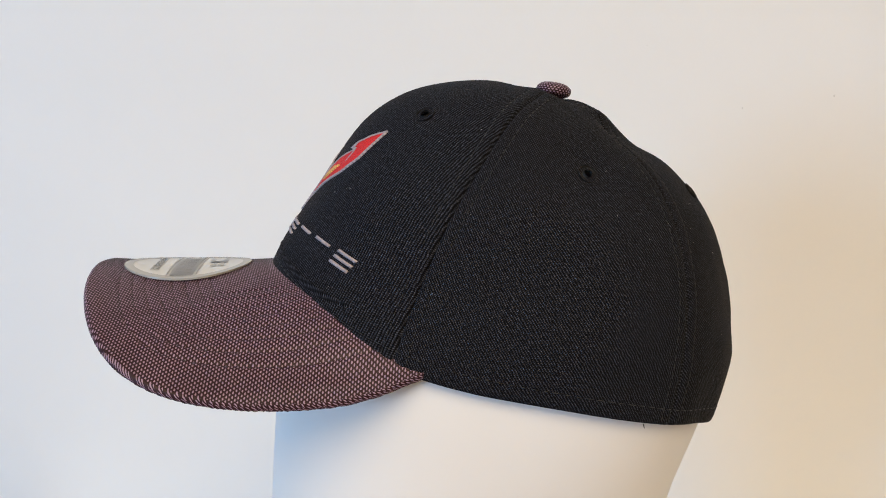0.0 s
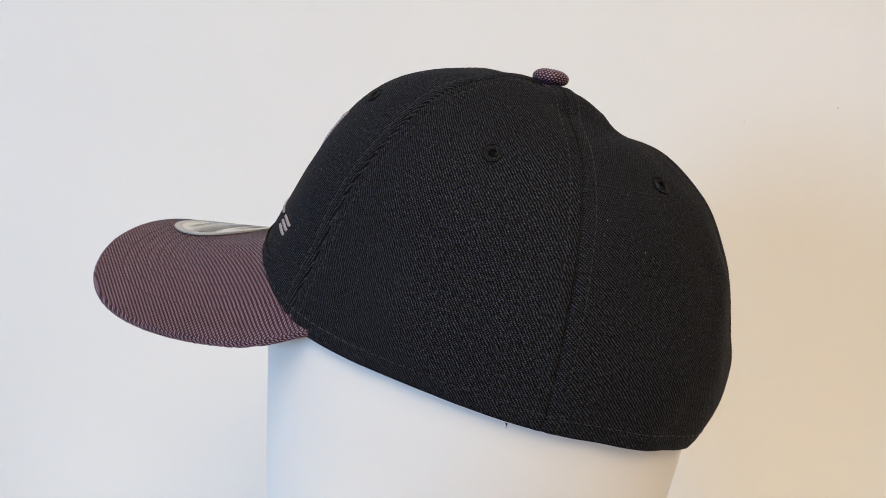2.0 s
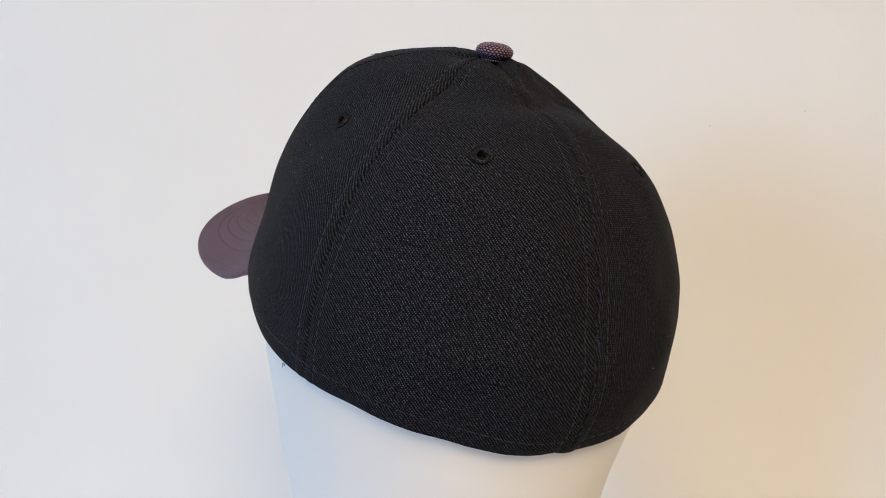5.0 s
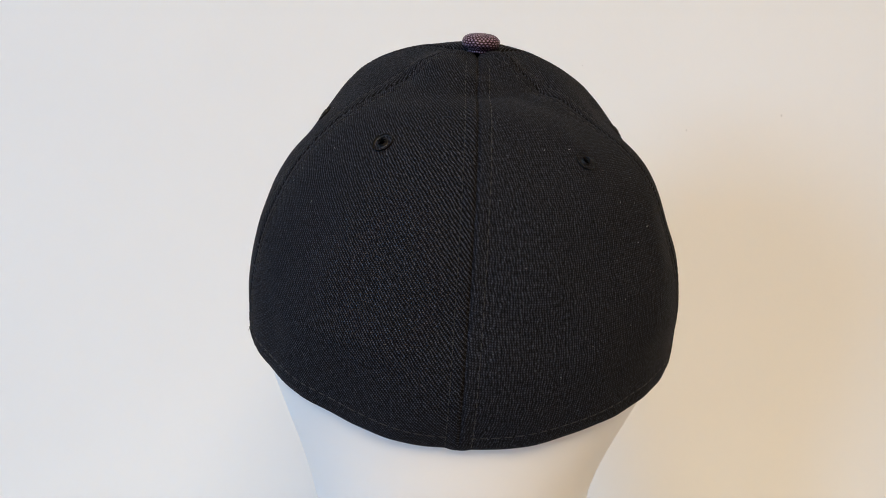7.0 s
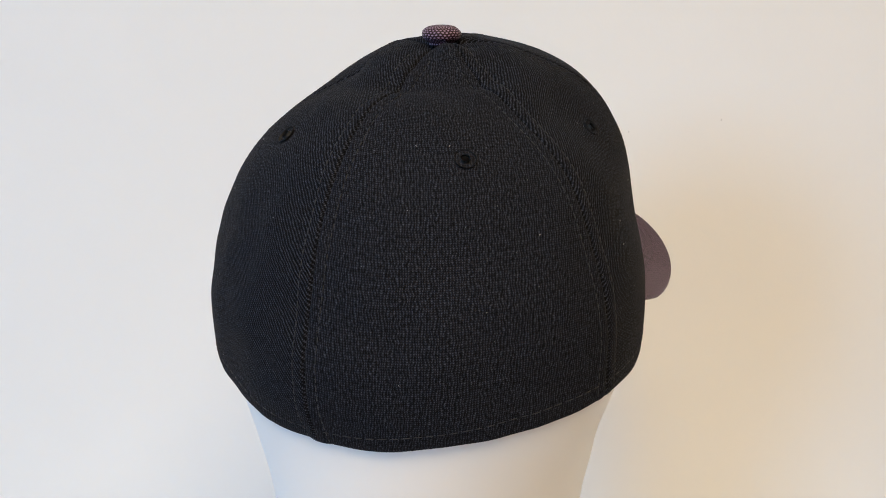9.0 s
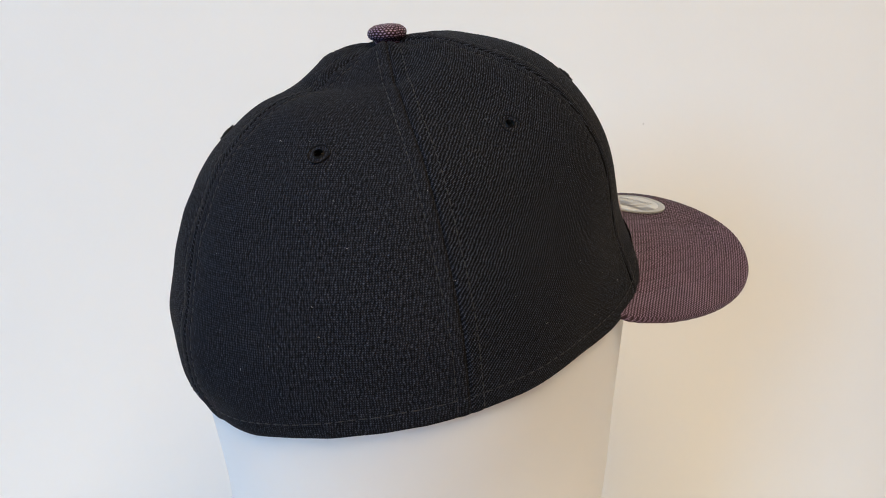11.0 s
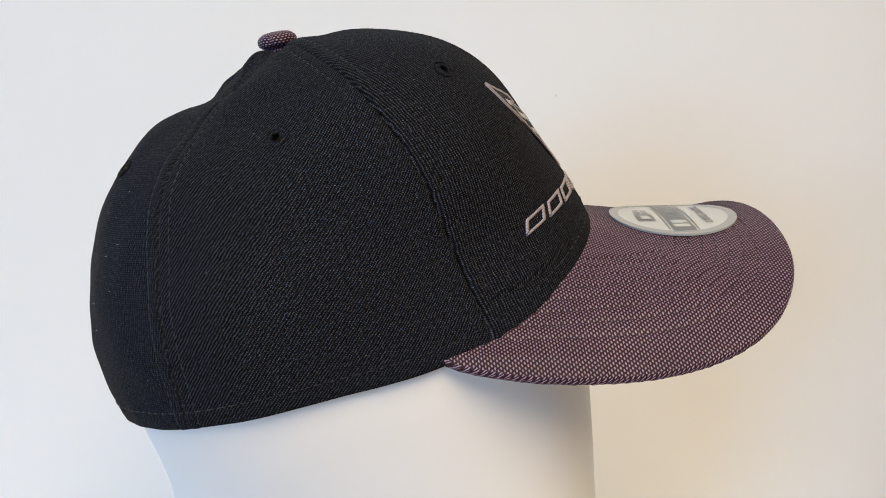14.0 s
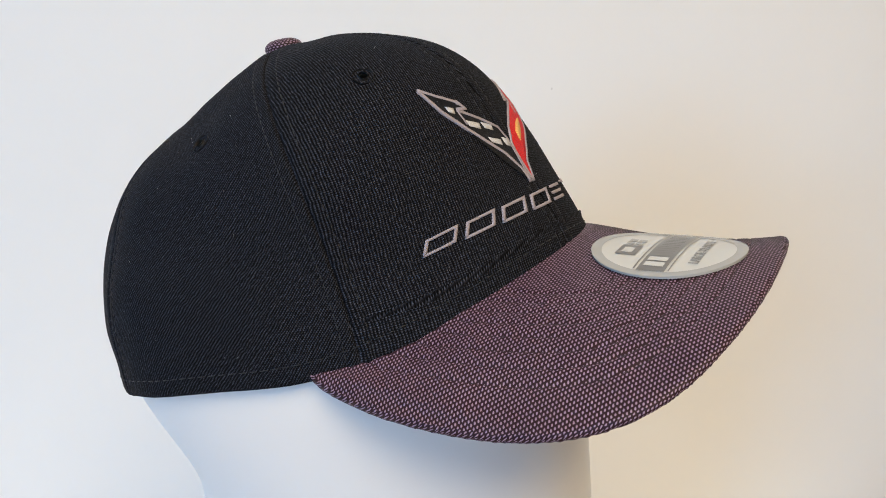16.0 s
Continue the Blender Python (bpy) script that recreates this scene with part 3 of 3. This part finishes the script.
def emblem_wing(cap, side, fill, name, label):
    """One wing of the front badge: a filled blade with a silver outline."""
    def at(points):
        return [(side * x + 0.001 - 0.125 * (z - 0.051), z) for x, z in points]
    low = [(0.0012, 0.0508), (0.0022, 0.0561), (0.0074, 0.0628), (0.0145, 0.0680), (0.0217, 0.0733), (0.0318, 0.0812), (0.0385, 0.0900)]
    high = [(0.0385, 0.0900), (0.0312, 0.0870), (0.0218, 0.0837), (0.0180, 0.0808), (0.0236, 0.0808), (0.0124, 0.0764), (0.0030, 0.0720), (0.0002, 0.0672), (0.0003, 0.0585), (0.0012, 0.0508)]
    fine = 0.85 if side > 0 else 0.6
    if side < 0:
        low = [(0.0012, 0.0508), (0.0050, 0.0580), (0.0145, 0.0645), (0.0270, 0.0706), (0.0362, 0.0780), (0.0425, 0.0900)]
        high = [(0.0425, 0.0900), (0.0335, 0.0873), (0.0260, 0.0840), (0.0222, 0.0812), (0.0280, 0.0810), (0.0150, 0.0762), (0.0070, 0.0715), (0.0014, 0.0655), (0.0006, 0.0580), (0.0012, 0.0508)]
    blade = part(name, placed(satin(at(low + high[1:-1]), 0.0005)), fill, cap, label)
    part("outline", placed(satin(at(ribbon(low, 0.0014 * fine)), 0.0007)), SILVER, blade)
    part("outline", placed(satin(at(ribbon(high[:4], 0.0011 * fine)), 0.0007)), SILVER, blade)
    part("outline", placed(satin(at(ribbon(high[2:5], 0.0019 * fine)), 0.0008)), SILVER, blade)
    part("outline", placed(satin(at(ribbon([high[4], (high[4][0] - 0.0022, high[4][1] - 0.0056)], 0.0008 * fine)), 0.0007)), SILVER, blade)
    part("outline", placed(satin(at(ribbon(high[4:], 0.0011 * fine)), 0.0007)), SILVER, blade)
    return blade, at


def embroidery(cap):
    blade, at = emblem_wing(cap, 1, DARK_T, "badge_wing", "black and white chequered embroidered wing with silver outline")
    # white checks: middle of each, length along the wing, height
    for x, z, long, tall in ((0.0272, 0.0812, 0.0042, 0.0020), (0.0178, 0.0747, 0.0072, 0.0022), (0.0100, 0.0731, 0.0060, 0.0021), (0.0092, 0.0674, 0.0070, 0.0020), (0.0025, 0.0662, 0.0036, 0.0030)):
        drop = long * 0.27
        part("white_check", placed(satin(at([(x + long / 2, z + drop / 2 + tall / 2), (x - long / 2, z - drop / 2 + tall / 2), (x - long / 2 + 0.0004, z - drop / 2 - tall / 2), (x + long / 2 - 0.0010, z + drop / 2 - tall / 2)]), 0.0007)), WHITE_T, blade)
    blade, at = emblem_wing(cap, -1, RED, "badge_wing", "red embroidered wing with yellow centre and silver outline")
    part("yellow_centre", placed(satin(at([(0.0092, 0.0652), (0.0148, 0.0682), (0.0220, 0.0733), (0.0165, 0.0722), (0.0105, 0.0690)]), 0.0010)), YELLOW, blade)
    # the word below it: plain slanted frames and bars in the letters' places
    pitch, slant, tall = 0.0157, 0.50, 0.0054
    for k, kind in enumerate(("frame", "frame", "frame", "frame", "bars", "bar", "bar", "bars")):
        x = 0.0570 - pitch * k
        base = 0.0364 + 0.0052 * (1 - ((k - 3.5) / 3.5) ** 2) + 0.0006 * max(0, k - 3.5)
        tilt = 0.0026 * (3.5 - k) / 3.5
        wide = 0.0124 if kind == "frame" else 0.0112

        def corner(u, v):
            """A corner of the slanted shape, u along it and v up it."""
            return (x - wide * u - slant * tall * v, base + tilt * u + tall * v)

        if kind == "frame":
            bx, bz = 0.095, 0.165
            line = [corner(0, 0), corner(1, 0), corner(1, 1), corner(0, 1), corner(0, 0.02), corner(bx, bz), corner(bx, 1 - bz), corner(1 - bx, 1 - bz), corner(1 - bx, bz), corner(bx + 0.005, bz - 0.01)]
            part("word_frame", placed(satin(line, 0.0006)), SILVER, cap, "silver embroidered slanted frame")
        else:
            for v in (0.0, 0.41, 0.82) if kind == "bars" else (0.82,):
                part("word_bar", placed(satin([corner(0.05, v), corner(0.95, v), corner(0.95, v + 0.18), corner(0.05, v + 0.18)], 0.0006)), SILVER, cap, "silver embroidered bar")


# ---- sticker on the visor ----
def sticker(cap):
    cx, cy, rad = -0.0038, 0.1470, 0.0254

    def lay(x, y, out):
        return Vector((cx + x, cy + y, visor_z((cx + x) * 0.9, cy + y) + 0.0006 + out))

    def disc(r0, r1, out, rings=10):
        rows = []
        for i in range(rings + 1):
            r = r0 + (r1 - r0) * i / rings
            rows.append([lay(r * math.cos(g), r * math.sin(g), out) for g in (2 * math.pi * j / 96 for j in range(96))])
        return grid_bm(rows[::-1], [[(p.x, p.y) for p in row] for row in rows], closed=True)

    def bar(x0, x1, y0, y1, out, n=14):
        rows = [[lay(x0 + (x1 - x0) * i / n, y0 + (y1 - y0) * j / 3, out) for i in range(n + 1)] for j in range(4)]
        return grid_bm(rows, [[(p.x, p.y) for p in row] for row in rows])

    holder = part("size_sticker", placed(disc(0.0002, rad, 0.0)), STICKER_WHITE, cap, "round white and grey foil size sticker")
    part("ring", placed(disc(rad - 0.0034, rad + 0.0002, 0.00012, 3)), STICKER_SILVER, holder)
    edge = []
    for out in (0.0002, -0.0006):
        edge.append([lay((rad + 0.0001) * math.cos(g), (rad + 0.0001) * math.sin(g), out) for g in (2 * math.pi * j / 96 for j in range(96))])
    part("edge", placed(grid_bm(edge, closed=True)), STICKER_SILVER, holder)
    half = math.sqrt((rad - 0.0034) ** 2 - 0.0045**2)
    part("band", placed(bar(-half, half, -0.0045, 0.0045, 0.00025)), STICKER_GREY, holder, "grey printed band")
    for y in (-0.0056, 0.0056):
        part("band_line", placed(bar(-half + 0.0006, half - 0.0006, y - 0.00022, y + 0.00022, 0.00025)), STICKER_GREY, holder)
    part("mark_block", placed(bar(-0.0005, 0.0095, -0.0155, -0.0085, 0.00025)), STICKER_GREY, holder)
    part("mark_block", placed(bar(0.0025, 0.0075, -0.0138, -0.0102, 0.0004)), STICKER_WHITE, holder)
    for x in (-0.0048, -0.0085):
        part("mark_frame", placed(bar(x, x + 0.0030, -0.0150, -0.0125, 0.00025)), STICKER_SILVER, holder)
        part("mark_frame", placed(bar(x, x + 0.0030, -0.0118, -0.0093, 0.00025)), STICKER_SILVER, holder)
    for k in range(8):
        x = -0.0193 + k * 0.0048
        if k > 5:
            part("band_bar", placed(bar(x, x + 0.0036, -0.0032, 0.0032, 0.0004, 4)), STICKER_WHITE, holder)
        else:
            for a in (x, x + 0.0026):
                part("band_bar", placed(bar(a, a + 0.0007, -0.0032, 0.0032, 0.0004, 2)), STICKER_SILVER, holder)
    # readable size text
    data = bpy.data.curves.new("size_text", "FONT")
    data.body, data.size, data.align_x, data.align_y, data.extrude = "LARGE-XLARGE", 0.0047, "CENTER", "CENTER", 0.00004
    probe = new("size_text", data)
    me = bpy.data.meshes.new_from_object(probe.evaluated_get(bpy.context.evaluated_depsgraph_get()))
    bpy.data.objects.remove(probe)
    bm = bmesh.new()
    bm.from_mesh(me)
    bmesh.ops.triangulate(bm, faces=bm.faces[:])
    for v in bm.verts:
        # read from the wearer's front
        v.co = lay(-v.co.x * 0.82, -(v.co.y) + 0.0118, 0.0004 + v.co.z)
    part("size_text", placed(bm), STICKER_GREY, holder, "printed size LARGE-XLARGE", smooth=False)


def loose_threads(cap):
    for deg, z, runs in ((-109, -0.0045, ((0, -0.0006, -0.0016), (0.001, -0.0006, -0.0012))), (-40, 0.111, ((0.006, 0.004, 0.001),))):
        phi = radians(deg)
        p = Vector(crown_point(phi, float(lift_at(phi, z if z > 0.05 else float(rim_height(phi)))), 0.0004))
        for dx, dy, dz in runs:
            bm = bmesh.new()
            line = [p, p + Vector((dx, dy, dz)) * 0.5 + Vector((0.0004, 0, 0.0003)), p + Vector((dx, dy, dz))]
            tube(bm, line, 0.00018, 5)
            part("loose_thread", placed(bm), BLACK_THREAD, cap)


def lint(cap):
    """Pale dust flecks caught on the wool."""
    bm = bmesh.new()
    for _ in range(110):
        phi, s = random.uniform(-math.pi, math.pi), random.uniform(0.06, 0.62)
        low = float(lift_at(phi, rim_height(phi)))
        lift = low + (TOP - low) * s
        p = Vector(crown_point(phi, lift, 0.0006))
        d = Vector((random.uniform(-1, 1), random.uniform(-1, 1), random.uniform(-1, 1))).normalized() * random.choice((0.0001, 0.00013, 0.0002, 0.0004))
        tube(bm, [p - d, p + Vector((0, 0, 0.0001)), p + d], 0.00007, 3)
    return tagged(part("lint", placed(bm), WHITE_T, cap, "pale lint flecks"), kind="stuff")


def build_cap():
    cap = tagged(new("baseball_cap"), "black twill baseball cap with plum woven visor on mannequin head", "cap")
    for k, mat in enumerate((TWILL_FRONT, TWILL_SIDE_R, TWILL_REAR_R, TWILL_REAR, TWILL_SIDE_L, TWILL_FRONT)):
        crown_panel(k, mat, cap)
    visor(cap)
    top_button(cap)
    for spot in SPOTS:
        eyelet(spot, cap)
    seam_rows(cap)
    embroidery(cap)
    sticker(cap)
    loose_threads(cap)
    lint(cap)
    return cap


TABLE_Z = -0.36


def build_head():
    """A plain smooth display head: one mesh, its upper part inside the cap."""
    n = 96
    turn = CAP_TURN
    rows = []
    phis = [2 * math.pi * j / n for j in range(n)]
    for s in np.linspace(1, 0.0, 18):
        low = lift_at(np.array(phis), rim_height(np.array(phis)))
        p = crown_point(np.array(phis), low + (radians(89.5) - low) * s)
        rows.append([turn @ (Vector(v) - CAP_OFF) for v in CENTRE + (p - CENTRE) * (0.955 - 0.04 * min(1, s * 3))])
    rim = rows[-1]
    x0 = -0.0185
    sections = [(-0.063, 0.0655, 0.0945, 0.0580), (-0.078, 0.0620, 0.0955, 0.0585), (-0.10, 0.0590, 0.0965, 0.0570), (-0.13, 0.0570, 0.0940, 0.054),
                (-0.17, 0.0550, 0.0860, 0.048), (-0.22, 0.0550, 0.0760, 0.040), (-0.27, 0.0590, 0.0740, 0.034), (-0.32, 0.0680, 0.0780, 0.03), (TABLE_Z + 0.006, 0.0780, 0.0860, 0.028), (TABLE_Z, 0.0770, 0.0850, 0.028)]

    def section(k, phi):
        z, a, b, y = sections[k]
        c, s = math.cos(phi), math.sin(phi)
        r = (abs(s / a) ** 2.2 + abs(c / b) ** 2.2) ** (-1 / 2.2)
        return Vector((x0 + r * s, y + r * c, z))

    for f in (0.12, 0.28, 0.46, 0.64, 0.82):
        g = 0.7 * f + 0.3 * f * f * (3 - 2 * f)
        rows.append([Vector((rim[j].x + (section(0, phi).x - rim[j].x) * g, rim[j].y + (section(0, phi).y - rim[j].y) * g, rim[j].z + (section(0, phi).z - rim[j].z) * f)) for j, phi in enumerate(phis)])
    for k in range(len(sections)):
        rows.append([section(k, phi) for phi in phis])
    bm = grid_bm([row[::-1] for row in rows], closed=True)
    rings = sorted((v for v in bm.verts if v.co.z < TABLE_Z + 0.0005), key=lambda v: math.atan2(v.co.y - 0.028, v.co.x - x0))
    bm.faces.new(rings)
    return tagged(finish("mannequin_head", bm, HEAD_WHITE), "smooth white plastic mannequin head wearing the cap", "mannequin")


# ---- the room ----
def room():
    x0, x1, y0, y1, z0, z1 = ROOM
    k = 0.12
    wall = tagged(finish("wall_north", box_bm(x0 - k, x1 + k, y1, y1 + k, z0, z1), PAINT, smooth=False), "matt white painted wall", "wall", kind="structure")
    # the other walls, floor and ceiling are unseen, added to bounce lamp light
    tagged(finish("wall_east", box_bm(x1, x1 + k, y0, y1, z0, z1), ROOM_MAT, smooth=False), "unseen cream wall added for bounced light", "wall", kind="structure")
    wx0, wx1, wz0, wz1 = WINDOW
    bm = bmesh.new()
    for a, c, d, e in ((x0 - k, wx0, z0, z1), (wx1, x1 + k, z0, z1), (wx0, wx1, z0, wz0), (wx0, wx1, wz1, z1)):
        piece = box_bm(a, c, y0 - k, y0, d, e)
        me = bpy.data.meshes.new("piece")
        piece.to_mesh(me)
        piece.free()
        bm.from_mesh(me)
        bpy.data.meshes.remove(me)
    tagged(finish("wall_south", bm, ROOM_MAT, smooth=False), "unseen cream wall with a window opening, added for bounced light", "wall", kind="structure")
    tagged(finish("wall_west", box_bm(x0 - k, x0, y0, y1, z0, z1), ROOM_MAT, smooth=False), "unseen cream wall added for bounced light", "wall", kind="structure")
    lamp = box_bm(-0.52, 0.92, -2.22, -0.78, z1 - 0.06, z1 - 0.001, 0.012)
    tagged(finish("ceiling_panel", lamp, CEIL_MAT, smooth=False), "flat unseen white ceiling added for bounced light light housing", "ceiling light", kind="structure")
    tagged(finish("floor", box_bm(x0 - k, x1 + k, y0 - k, y1 + k, z0 - k, z0), FLOOR_MAT, smooth=False), "unseen warm brown floor added for bounced light", "floor", kind="structure")
    tagged(finish("ceiling", box_bm(x0 - k, x1 + k, y0 - k, y1 + k, z1, z1 + k), CEIL_MAT, smooth=False), "unseen white ceiling added for bounced light", "ceiling", kind="structure")
    # unseen ledge under the head, kept pale to throw light up at it
    tagged(finish("shelf_ledge", box_bm(-0.55, 0.55, -0.22, y1, z0, TABLE_Z), TABLE_MAT, smooth=False), "unseen pale ledge below the head form, added to bounce light up", "ledge", kind="structure")
    # small scuffs on the wall
    for x, z, r in ((0.230, 0.108, 0.0011), (0.155, 0.097, 0.0009), (0.070, 0.150, 0.0006)):
        bm = bmesh.new()
        bmesh.ops.create_circle(bm, cap_ends=True, segments=9, radius=r)
        for v in bm.verts:
            g = 1 + 0.4 * noise.noise(v.co * 900)
            v.co = Vector((x + v.co.x * g * 0.7, y1 - 0.0006, z + v.co.y * g))
        bmesh.ops.recalc_face_normals(bm, faces=bm.faces)
        part("scuff", bm, SPECK, wall)


room()
head = build_head()
cap = build_cap()


def motions():
    rows = [(t, pose(0, 0, 0, 0, 0, a)) for t, a in SPIN]
    walk(head, rows)
    walk(cap, rows)


motions()
